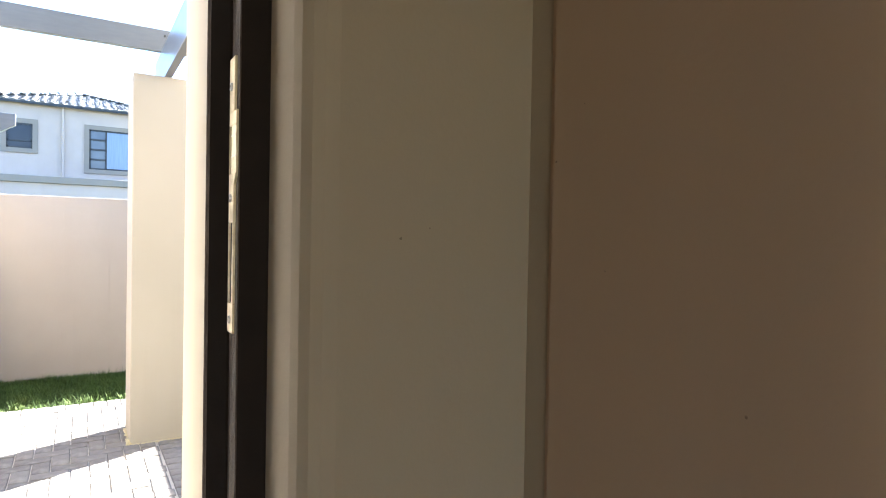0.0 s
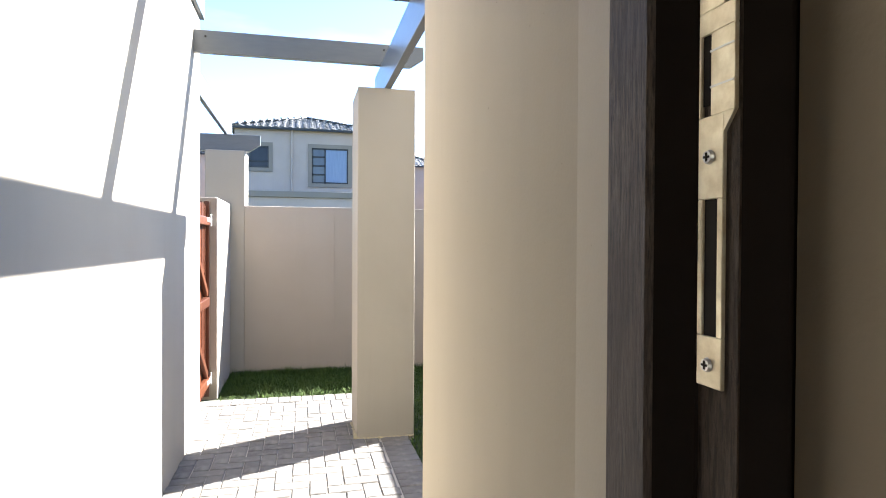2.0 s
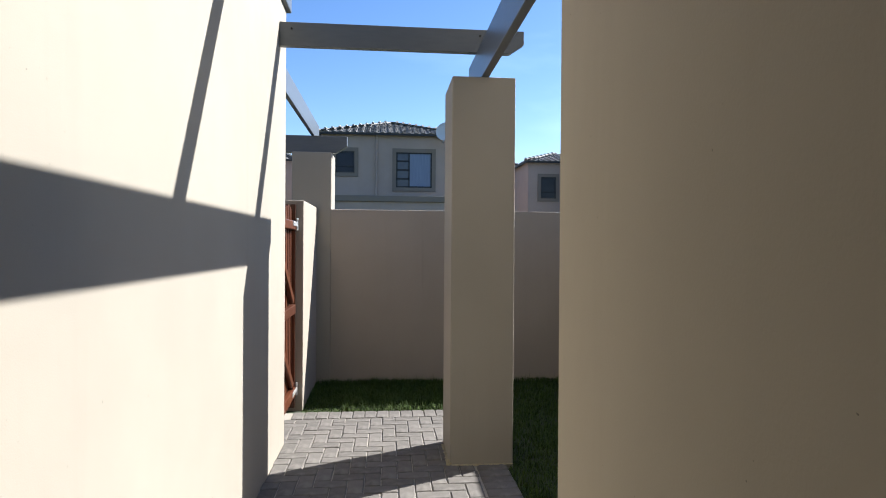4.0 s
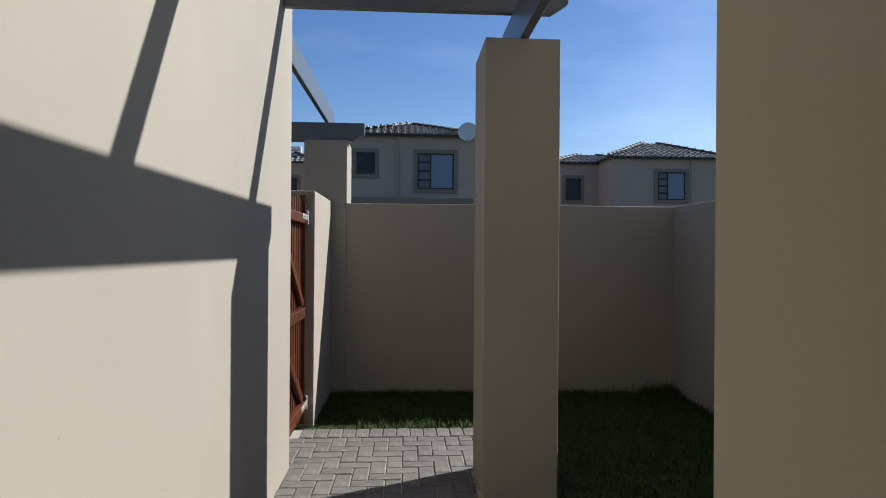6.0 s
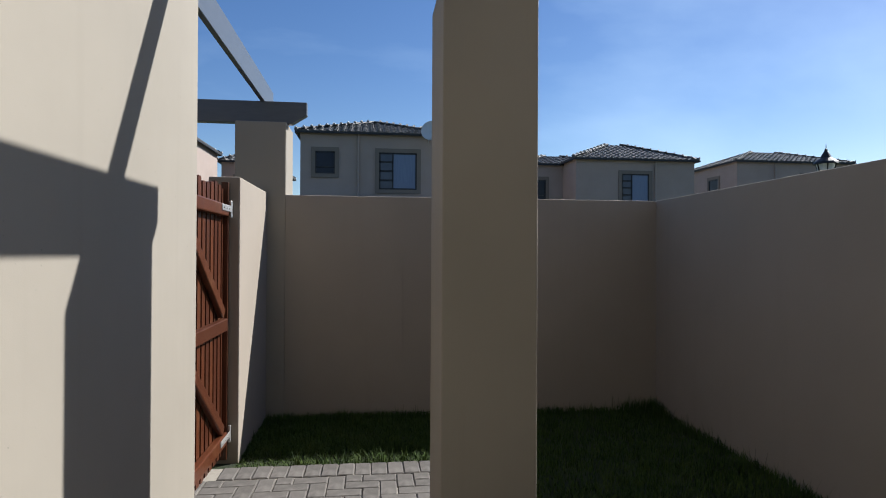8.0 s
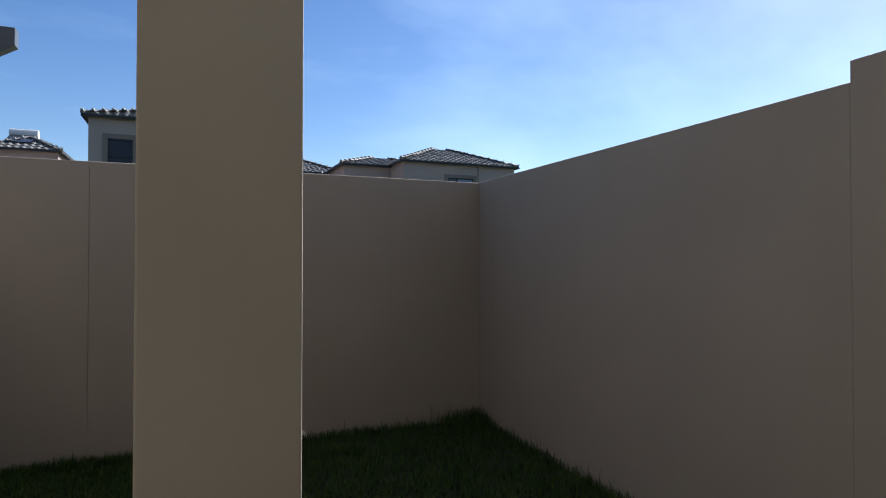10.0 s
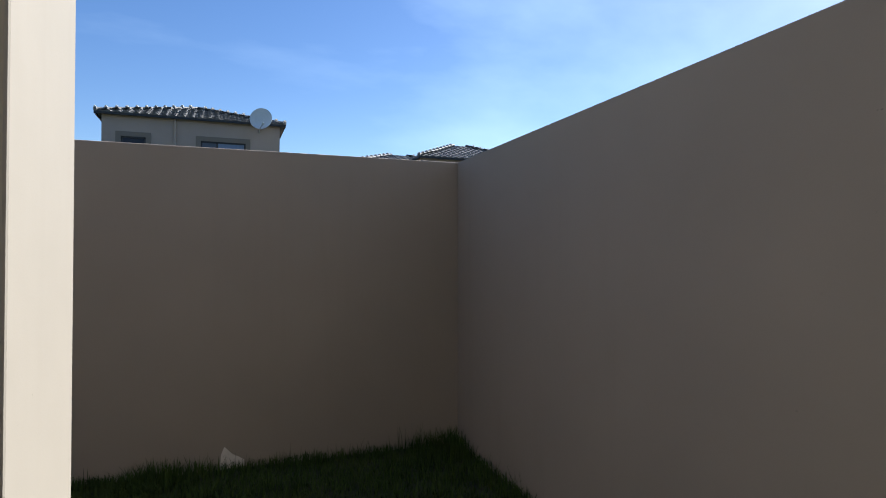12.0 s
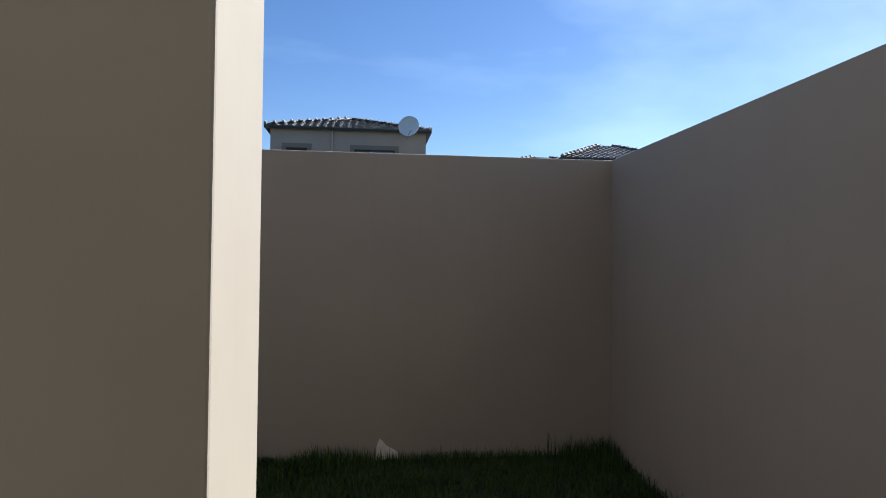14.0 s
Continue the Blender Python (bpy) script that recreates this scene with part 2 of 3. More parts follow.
structure("roof_slab", box((-1.12, -3.22, 6.0), (5.0, 1.922, 6.16)), PLASTER)


def jointed_wall(name, cuts, label):
    """The rear wall: plastered panels with hairline control joints that stop short of the coping."""
    bm = box((cuts[0], BACK + 0.005, -0.1), (cuts[-1], BACK + 0.2, 1.76))
    for n, (a, b) in enumerate(zip(cuts, cuts[1:])):
        add_box(bm, (a + (0.0013 if n else 0), BACK, -0.1), (b - (0.0013 if n < len(cuts) - 2 else 0), BACK + 0.19, 1.76))
    add_box(bm, (cuts[0], BACK, 1.76), (cuts[-1], BACK + 0.22, 1.8))
    soften(bm, 0.007, lambda e: all(abs(v.co.z - 1.8) < 1e-4 for v in e.verts) and abs(e.verts[0].co.x - e.verts[1].co.x) > 0.1)
    return structure(name, bm, PLASTER_SHADED, label)


jointed_wall("wall_back", (-0.753, -0.195, 0.207, SIDE + 0.2), "shaded beige plaster boundary wall with hairline joints")
structure("wall_side", soften(prism([(SIDE - 0.032, 4.02), (SIDE + 0.168, 4.02), (SIDE + 0.2, BACK - 0.001), (SIDE, BACK - 0.001)], -0.1, 1.8), 0.007), PLASTER_SHADED, "shaded beige plaster side boundary wall")
structure("wall_side_near", box((SIDE - 0.036, 1.925, -0.1), (SIDE + 0.19, 4.02, 1.87), 0.003), PLASTER_SHADED, "slightly taller length of the plaster side wall")
structure("wall_gate", box((WL - 0.2, 5.88, -0.1), (WL, BACK, 1.818), 0.01), PLASTER_SHADED, "low beige plaster wall beside the gate")

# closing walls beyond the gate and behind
structure("wall_service_yard", box((-4.2, BACK, -0.1), (-1.163, BACK + 0.2, 1.8), 0.008), PLASTER_SHADED)
structure("wall_service_end", box((-4.4, 4.7, -0.1), (-4.2, BACK + 0.2, 1.8), 0.008), PLASTER_SHADED)
structure("wall_left_end", box((-4.4, 4.7, -0.1), (WL - 0.22, 4.92, 3.1)), PLASTER)

# ---------------------------------------------------------------- room at the door
structure("floor", box((-2.2, -3.0, -0.1), (0.254, 0.58, 0.02)), FLOOR, "plain tiled room floor")
structure("ceiling", box((-2.2, -3.0, 2.5), (0.252, 0.35, 2.6)), PLASTER_IN)
for x0, z0, x1, z1 in ((-2.4, -0.1, -1.8, 3.1), (-0.2, -0.1, 0.5, 3.1), (-1.8, -0.1, -0.2, 0.9), (-1.8, 2.1, -0.2, 3.1)):
    structure("wall_room_back", box((x0, -3.22, z0), (x1, -3.0, z1)), PLASTER_IN)
# unseen window, made up to go with the fill lamp
room_window = thing("window_unseen", (-1.0, -3.1, 0.9), "plain aluminium room window added out of view", "window")
room_window["kind"] = "structure"
wf = box((-1.8, -3.14, 0.9), (-1.75, -3.08, 2.1))
for lo, hi in (((-0.25, -3.14, 0.9), (-0.2, -3.08, 2.1)), ((-1.75, -3.14, 0.9), (-0.25, -3.08, 0.95)), ((-1.75, -3.14, 2.05), (-0.25, -3.08, 2.1)), ((-1.02, -3.14, 0.95), (-0.98, -3.08, 2.05))):
    add_box(wf, lo, hi)
part("window_frame", wf, ALU, room_window)
structure("wall_room_left", box((-2.42, -3.0, -0.1), (-2.2, 0.58, 3.1)), PLASTER_IN)
structure("wall_room_front", box((-2.2, 0.35, -0.1), (-0.82, 0.58, 3.1)), PLASTER_IN)
structure("wall_lintel", box((-0.82, 0.35, 2.1), (0.032, 0.575, 6.0)), PLASTER_BOUNCE)

door_frame = thing("door_1", (0.03, 0.37, 0.02), "weathered dark timber door frame with a brass strike plate", "door frame")
door_frame["kind"] = "structure"
jamb = [(0.106, 0.424), (0.038, 0.424), (0.0345, 0.421), (0.0245, 0.366), (0.027, 0.3615), (0.106, 0.3615)]
part("jamb", prism(jamb, 0.02, 2.08), FRAME, door_frame, "grey weathered grain on the outer jamb")
part("rebate", prism([(0.1060, 0.3612), (0.0265, 0.3612), (0.0375, 0.3442), (0.1060, 0.3442)], 0.021, 2.078), REBATE_SHADE, door_frame, "rebate of the jamb with its shade painted black")
part("jamb", prism([(0.1060, 0.3440), (0.0395, 0.3440), (0.0395, 0.3185), (0.1060, 0.3185)], 0.02, 2.08), FRAME, door_frame)
part("rebate", prism([(0.1060, 0.3182), (0.0405, 0.3182), (0.0585, 0.3115), (0.1060, 0.3095)], 0.021, 2.078), REBATE_SHADE, door_frame)
part("jamb", box((-0.82, 0.32, 0.02), (-0.785, 0.43, 2.08), 0.003), FRAME, door_frame)
part("head", box((-0.785, 0.32, 2.04), (0.024, 0.42, 2.08), 0.003), FRAME, door_frame)

# strike plate: bars round two bolt holes, a tongue with a slanted foot, three screws
PX = 0.0393
plate = bmesh.new()
for y0, y1, z0, z1 in ((0.3265, 0.3435, 1.3530, 1.3760), (0.3265, 0.3304, 1.3760, 1.4380), (0.3399, 0.3435, 1.3760, 1.4380),
                       (0.3265, 0.3435, 1.4380, 1.4755), (0.3195, 0.3353, 1.4755, 1.5127), (0.3417, 0.3435, 1.4755, 1.5127),
                       (0.3195, 0.3435, 1.5127, 1.5230), (0.3265, 0.3435, 1.5230, 1.5650)):
    add_box(plate, (PX - 0.0016, y0, z0), (PX + 0.001, y1, z1), 0.0004, 1)
prism([(0.3265, 1.4670), (0.3265, 1.4756), (0.3196, 1.4756)], PX - 0.0016, PX + 0.0009, "x", plate)
strike = part("strike_plate", plate, BRASS, door_frame, "worn brass strike plate")
for z in (1.4880, 1.5040):
    part("crease", box((PX - 0.002, 0.3202, z), (PX - 0.0015, 0.3353, z + 0.0008)), ZINC, strike, "dull crease across the tongue")
# shallow black sheets with the depth shade of the holes painted in
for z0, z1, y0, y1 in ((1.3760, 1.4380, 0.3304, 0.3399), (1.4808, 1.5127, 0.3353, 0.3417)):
    part("bolt_hole", box((PX - 0.0004, y0, z0), (PX + 0.001, y1, z1)), SLOT_SHADE, strike, "bolt hole as a flat sheet painted dark like shade")
for z in (1.3630, 1.4570, 1.5425):
    screw = bmesh.new()
    add_tube(screw, (PX - 0.0016, 0.3356, z), (PX - 0.0032, 0.3356, z), 0.0034, 0.0027, 14)
    part("screw", screw, ZINC, strike, "zinc cross-head screw")
    # raised black cross in place of a cut slot with its shade
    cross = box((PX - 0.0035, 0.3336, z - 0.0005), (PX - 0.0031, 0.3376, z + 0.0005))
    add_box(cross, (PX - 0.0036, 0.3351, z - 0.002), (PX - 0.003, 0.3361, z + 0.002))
    part("screw_slot", cross, SLOT_SHADE, strike)
structure("trim", box((0.2525, 0.208, 0.02), (0.2542, 0.212, 1.75)), PLASTER_IN, "thin raised bead in the room corner")
structure("wall_room_right", box((0.251, -3.0, 0.02), (0.2538, 0.2075, 2.5)), PLASTER_IN, "brown painted room wall beside the door")

# ---------------------------------------------------------------- pergola and pillars
pillar = thing("pillar", (0.45, 4.61, 0), "square beige plaster pillar carrying the pergola, cement at its foot", "pillar", "plaster pillars")
shaft = box((0.243, 4.4, -0.05), (0.66, 4.87, 2.53), 0.007, 2)
part("shaft", shaft, PLASTER, pillar)
splash = bmesh.new()
rs = random.Random(5)
for i in range(150):
    if rs.random() < 0.6:
        p = (0.244 - rs.random() * 0.014, 4.40 + rs.random() ** 2 * 0.4)
    else:
        p = (0.235 + rs.random() * 0.42, 4.399 - rs.random() * 0.012)
    rad = 0.006 + rs.random() * 0.013
    tall = 0.35 + (1.6 * rs.random() if p[1] < 4.46 and p[0] < 0.25 else 0.0)
    bmesh.ops.create_icosphere(splash, subdivisions=1, radius=rad, matrix=Matrix.Translation((p[0], p[1], 0.0)) @ Matrix.Diagonal((1, 1, tall, 1)))
part("cement_foot", splash, CEMENT, pillar, "yellowish cement splashed round the foot")

pillar_2 = thing("pillar", (-0.96, 7.09, 0), "square beige plaster pillar in the boundary wall by the gate", "pillar", "plaster pillars")
part("shaft", box((-1.161, BACK, -0.05), (-0.752, 7.31, 2.40), 0.012, 3), PLASTER, pillar_2)


def timber(name, lo, hi, along, label, chamfer=0.0, ends=(False, True), bolts=()):
    """A grey pergola timber with its underside cut back at the free ends."""
    i = "xyz".index(along)
    a, b, z0, z1 = lo[i], hi[i], lo[2], hi[2]
    pts = [(a, z1), (b, z1)]
    pts += [(b, z0 + (z1 - z0) * 0.42), (b - chamfer, z0)] if chamfer and ends[1] else [(b, z0)]
    pts += [(a + chamfer, z0), (a, z0 + (z1 - z0) * 0.42)] if chamfer and ends[0] else [(a, z0)]
    j = 1 - i
    bm = prism(pts, lo[j], hi[j], "y" if along == "x" else "x")
    soften(bm, 0.003, segments=1)
    mid = [(lo[0] + hi[0]) / 2, (lo[1] + hi[1]) / 2, z0]
    ob = thing(name, mid, label, "pergola beam", "pergola timbers")
    part("timber", bm, GREY, ob)
    for s in bolts:
        head = bmesh.new()
        c = [0, 0, z0 + (z1 - z0) * 0.72]
        c[i], c[j] = s, lo[j] + 0.002
        tip = list(c)
        tip[j] -= 0.009
        add_tube(head, c, tip, 0.009, 0.007, 8)
        part("bolt", head, IRON, ob)
    return ob


timber("pergola_beam", (0.435, 1.925, 2.53), (0.485, 5.02, 2.765), "y", "long grey painted pergola beam resting on the pillar", 0.08)
for y in (4.645, 3.37, 2.11):
    b = timber("pergola_rafter", (WL, y, 2.765), (0.77, y + 0.05, 2.925), "x", "grey painted pergola rafter fixed to the sunlit wall", 0.1, bolts=(WL + 0.08, 0.46))
timber("pergola_beam", (-3.2, 6.96, 2.40), (-0.597, 7.04, 2.582), "x", "dark grey beam across the pillar beyond the gate", 0.12)
timber("pergola_rafter", (-0.976, 4.92, 2.582), (-0.94, 7.4, 2.765), "y", "grey rafter with a sunlit side above the gate", 0.05)

# ---------------------------------------------------------------- gate
gate = thing("garden_gate", (-0.9720, 5.4, 0), "closed red-brown stained timber slat gate with braces", "gate")
rg = random.Random(11)
y = 4.935
while y < 5.83:
    w = 0.060
    top = 1.745 + rg.uniform(-0.012, 0.016)
    tip = [(y, 0.03), (y + w, 0.03), (y + w, top - 0.008), (y + w - 0.008, top), (y + 0.008, top + rg.uniform(-0.004, 0.004)), (y, top - 0.008)]
    part("slat", prism(tip, -1.0170, -0.9970, "x"), GATE, gate)
    y += 0.088
for z0, z1 in ((1.555, 1.63), (0.832, 0.912), (0.115, 0.195)):
    part("rail", box((-0.9960, 4.93, z0), (-0.9520, 5.80, z1), 0.008), GATE, gate)
for z0, z1 in ((1.49, 0.945), (0.80, 0.215)):
    a, b = Vector((-0.9770, 4.97, z0)), Vector((-0.9770, 5.74, z1))
    d = (b - a)
    turn = Matrix.Translation((a + b) / 2) @ Matrix.Rotation(math.atan2(d.z, d.y), 4, "X")
    part("brace", box((-0.019, -d.length / 2, -0.034), (0.019, d.length / 2, 0.034), 0.008, 2, turn), GATE, gate)
for z in (1.605, 0.165):
    hinge = box((-0.9505, 5.62, z - 0.02), (-0.9460, 5.845, z + 0.02), 0.002, 1)
    add_box(hinge, (-0.9620, 5.845, z - 0.055), (-0.9440, 5.868, z + 0.055), 0.004, 1)
    hg = part("hinge", hinge, ZINC, gate, "pale galvanised strap hinge")
    for dy in (5.66, 5.72, 5.79):
        bolt = bmesh.new()
        add_tube(bolt, (-0.9470, dy, z), (-0.9410, dy, z), 0.007, 0.005, 8)
        part("bolt", bolt, ZINC, hg)
latch = box((-0.9515, 4.95, 1.60), (-0.9470, 5.03, 1.65), 0.002, 1)
add_box(latch, (-0.9540, 4.99, 1.615), (-0.9300, 5.008, 1.635), 0.003, 1)
part("latch", latch, ZINC, gate, "worn galvanised slide latch")
part("hanging_post", box((-1.0120, 5.845, 0.0), (-0.9670, 5.879, 1.78), 0.004), GATE, gate, "dark stained hanging post")

# pale patch low on the rear wall
low_patch = thing("pale_patch", (1.06, BACK, 0.03), "small pale patch low on the boundary wall", "wall patch")
part("patch", prism([(0.985, -0.03), (1.12, -0.03), (1.115, 0.012), (1.08, 0.035), (1.05, 0.05), (1.025, 0.078), (1.008, 0.095), (0.99, 0.05)], BACK - 0.003, BACK + 0.004, "y"), PALE_TONE, low_patch)


# ---------------------------------------------------------------- far houses
def tiled_slope(bm, a, b, top_a, top_b, tile=0.3, course=0.34):
    """Courses of rolled tiles over the slope whose eave runs from a to b and whose ridge runs from top_a to top_b."""
    a, b, ta, tb = (Vector(v) for v in (a, b, top_a, top_b))
    along = (b - a).normalized()
    up = (ta + tb) / 2 - (a + b) / 2
    up = up - along * up.dot(along)
    length = up.length
    up = up / length
    out = along.cross(up)
    if out.z < 0:
        out = -out
    n = max(2, round(length / course))
    for i in range(n):
        f0, f1 = i / n, min(1.0, (i + 1.12) / n)
        l0, r0 = a.lerp(ta, f0), b.lerp(tb, f0)
        s0, s1 = (l0 - a).dot(along), (r0 - a).dot(along)
        j0, j1 = math.floor(s0 / tile), math.ceil(s1 / tile)
        for j in range(j0, j1):
            q = []
            for sx, h in ((0, 0.0), (0.16, 0.035), (0.34, 0.045), (0.52, 0.035), (0.68, 0.0), (1.0, 0.0)):
                s = min(max((j + sx) * tile, s0), s1)
                q.append((s, h))
            if q[-1][0] - q[0][0] < 0.02:
                continue
            low = [bm.verts.new(a + along * s + up * (length * f0) + out * (h + 0.035)) for s, h in q]
            high = [bm.verts.new(a + along * s + up * (length * f1) + out * h) for s, h in q]
            skirt = [bm.verts.new(a + along * s + up * (length * f0)) for s, h in q]
            for x in range(5):
                if q[x + 1][0] - q[x][0] > 1e-4:
                    bm.faces.new((low[x], low[x + 1], high[x + 1], high[x]))
                    bm.faces.new((skirt[x], skirt[x + 1], low[x + 1], low[x]))


def hip_caps(house, a, b, label):
    a, b = Vector(a), Vector(b)
    n = max(3, round((b - a).length / 0.42))
    bm = bmesh.new()
    hooks = bmesh.new()
    for i in range(n):
        p, q = a.lerp(b, i / n), a.lerp(b, (i + 1.1) / n)
        add_tube(bm, p + Vector((0, 0, 0.05)), q + Vector((0, 0, 0.04)), 0.085, 0.07, 8)
        add_tube(hooks, p + Vector((0, 0, 0.1)), p.lerp(q, 0.07) + Vector((0, 0, 0.1)), 0.09, 0.09, 8)
    tagged(part("ridge_cap", bm, TILE, house), kind="stuff")
    tagged(part("ridge_mortar", hooks, MORTAR, house, label), kind="stuff")


def roof(house, x0, y0, x1, y1, eave, rise, over=0.18):
    """A hipped roof with tiles, caps, fascia and gutter."""
    x0, y0, x1, y1 = x0 - over, y0 - over, x1 + over, y1 + over
    half = min(x1 - x0, y1 - y0) / 2
    mx, my = (x0 + x1) / 2, (y0 + y1) / 2
    if x1 - x0 > y1 - y0:
        r0, r1 = (x0 + half, my, eave + rise), (x1 - half, my, eave + rise)
        ends = ((x0, y0, r0), (x1, y0, r1), (x1, y1, r1), (x0, y1, r0))
    else:
        r0, r1 = (mx, y0 + half, eave + rise), (mx, y1 - half, eave + rise)
        ends = ((x0, y0, r0), (x1, y0, r0), (x1, y1, r1), (x0, y1, r1))
    bm = bmesh.new()
    under = bmesh.new()
    c = [Vector((x, y, eave)) for x, y, _ in ends]
    t = [Vector(r) for _, _, r in ends]
    for i in range(4):
        j = (i + 1) % 4
        tiled_slope(bm, c[i], c[j], t[i], t[j])
    base = [under.verts.new(v - Vector((0, 0, 0.02))) for v in c]
    u0, u1 = under.verts.new(Vector(r0) - Vector((0, 0, 0.03))), under.verts.new(Vector(r1) - Vector((0, 0, 0.03)))
    tops = [u0 if (v - Vector(r0)).length < 1e-5 else u1 for v in t]
    under.faces.new(base)
    for i in range(4):
        j = (i + 1) % 4
        loop = [base[i], base[j], tops[j]] + ([tops[i]] if tops[i] is not tops[j] else [])
        under.faces.new(loop)
    part("roof_deck", under, TILE, house)
    tagged(part("roof_tiles", bm, TILE, house, "dark grey rolled concrete roof tiles"), kind="stuff")
    for i in range(4):
        hip_caps(house, c[i], t[i], "pale mortar under the hip caps")
    fascia = box((x0, y0 - 0.03, eave - 0.075), (x1, y0, eave + 0.0))
    add_box(fascia, (x0, y1, eave - 0.075), (x1, y1 + 0.03, eave + 0.0))
    add_box(fascia, (x0 - 0.03, y0 - 0.03, eave - 0.075), (x0, y1 + 0.03, eave + 0.0))
    add_box(fascia, (x1, y0 - 0.03, eave - 0.075), (x1 + 0.03, y1 + 0.03, eave + 0.0))
    part("gutter", fascia, ALU, house, "dark gutter and fascia")


def window(house, x0, z0, x1, z1, y, casement=True, axis="y", sky_toned=True):
    """A dark aluminium window in a painted raised surround; axis x: in a side wall at x = y."""
    def slab(a0, b0, a1, b1, d0, d1, bevel=0.0):
        if axis == "y":
            return (a0, y - d1, b0), (a1, y - d0, b1)
        s = 1 if axis == "x+" else -1
        lo, hi = sorted((y + s * d0, y + s * d1))
        return (lo, a0, b0), (hi, a1, b1)
    w = 0.17
    sur = bmesh.new()
    for r in ((x0 - w, z0 - w, x0, z1 + w), (x1, z0 - w, x1 + w, z1 + w), (x0, z1, x1, z1 + w), (x0, z0 - w, x1, z0)):
        add_box(sur, *slab(*r, -0.02, 0.05))
    win = part("window", sur, BAND_FAR, house, "grey-brown raised window surround")
    fr = bmesh.new()
    f = 0.06
    mid = x0 + (x1 - x0) * 0.36
    bars = [(x0, z0, x0 + f, z1), (x1 - f, z0, x1, z1), (x0, z1 - f, x1, z1), (x0, z0, x1, z0 + f)]
    if casement:
        bars.append((mid - f / 2, z0, mid + f / 2, z1))
        h = (z1 - z0) / 4
        bars += [(x0, z0 + h * i - 0.035, mid, z0 + h * i + 0.035) for i in (1, 2, 3)]
    else:
        bars.append((x0, z0 + (z1 - z0) * 0.3 - 0.03, x1, z0 + (z1 - z0) * 0.3 + 0.03))
    for r in bars:
        add_box(fr, *slab(*r, 0.0, 0.035))
    part("window_frame", fr, ALU, win)
    if casement:
        part("pane", box(*slab(x0, z0, mid, z1, -0.02, 0.008)), CASEMENT, win)
        part("pane", box(*slab(mid, z0, x1, z1, -0.02, 0.008)), SKY_PANE if sky_toned else GLASS, win, "pane with a pale sky reflection painted in" if sky_toned else "")
    else:
        part("pane", box(*slab(x0, z0, x1, z1, -0.02, 0.008)), GLASS, win)


def house(x0, y0, x1, y1, eave, label, rise=1.08):
    h = thing("house", ((x0 + x1) / 2, (y0 + y1) / 2, 0), label, "house", "neighbouring houses")
    part("wall", box((x0, y0, -0.1), (x1, y1, eave)), PLASTER_FAR, h)
    roof(h, x0, y0, x1, y1, eave, rise)
    return h


def downpipe(h, x, y, eave):
    bm = bmesh.new()
    add_tube(bm, (x, y - 0.06, 0.0), (x, y - 0.06, eave - 0.05), 0.045, sides=8)
    part("downpipe", bm, PLASTER_FAR, h, "painted downpipe")


def satellite_dish(place, aim, bars, wall):
    """A pressed dish with its feed arm on a bent wall pole."""
    d = thing("satellite_dish", place, "pale round satellite dish on a bent pole by the eave", "satellite dish", "satellite dishes")
    m = look(place, Vector(place) + Vector(aim))
    bm = bmesh.new()
    rings = []
    for back in (0.0, 0.02):
        for r in (0.0001, 0.12, 0.24, 0.34, 0.4):
            rings.append([bm.verts.new(m @ Vector((r * math.cos(a), r * 1.08 * math.sin(a), 0.10 * (1 - (r / 0.4) ** 2) + back)))
                          for a in [i * math.tau / 28 for i in range(28)]])
    for base in (0, 5):
        for i in range(4):
            p, q = rings[base + i], rings[base + i + 1]
            for j in range(28):
                bm.faces.new((p[j], p[(j + 1) % 28], q[(j + 1) % 28], q[j]))
    p, q = rings[4], rings[9]
    for j in range(28):
        bm.faces.new((p[j], p[(j + 1) % 28], q[(j + 1) % 28], q[j]))
    bmesh.ops.recalc_face_normals(bm, faces=bm.faces[:])
    part("reflector", bm, DISH, d)
    arm = bmesh.new()
    add_tube(arm, m @ Vector((0, -0.40, 0.0)), m @ Vector((-0.16, -0.40, -0.34)), 0.016, sides=6)
    part("feed_arm", arm, ZINC, d)
    head = bmesh.new()
    add_tube(head, m @ Vector((-0.16, -0.42, -0.36)), m @ Vector((-0.13, -0.34, -0.27)), 0.05, 0.04, 10)
    part("feed_horn", head, DISH, d)
    pole = bmesh.new()
    add_tube(pole, m @ Vector((0, 0, 0.12)), Vector(place) + Vector((0, 0.45, -0.1)), 0.025, sides=8)
    add_tube(pole, Vector(place) + Vector((0, 0.43, -0.08)), (place[0], wall + 0.02, place[2] - 0.32), 0.025, sides=8)
    part("pole", pole, ZINC, d)
    if bars:
        ink = bmesh.new()
        for x0, x1, v in ((-0.19, 0.16, 0.2), (-0.08, 0.1, 0.08)):
            add_box(ink, (x0, v, -0.004), (x1, v + 0.06, 0.0), m=m @ Matrix.Translation((0, 0, 0.075)))
        part("printed_mark", ink, ALU, d, "dark printed bars")


h1 = house(-2.99, 27.0, 3.08, 33.1, 6.32, "two-storey beige plaster house with a dark tiled hipped roof")
window(h1, -2.38, 4.6, -1.58, 5.53, 27.0, casement=False)
window(h1, 0.25, 3.98, 1.83, 5.53, 27.0)
downpipe(h1, -0.62, 27.0, 6.32)
part("band", box((-3.4, 26.1, 3.28), (2.6, 27.0, 3.54), 0.02), BAND_FAR, h1, "grey coping band below the windows")
part("lower_wall", box((-3.3, 26.2, -0.1), (2.5, 26.98, 3.28)), PLASTER_FAR, h1)
satellite_dish((2.32, 26.0, 6.32), (-0.25, -1, 0.32), False, 27.0)

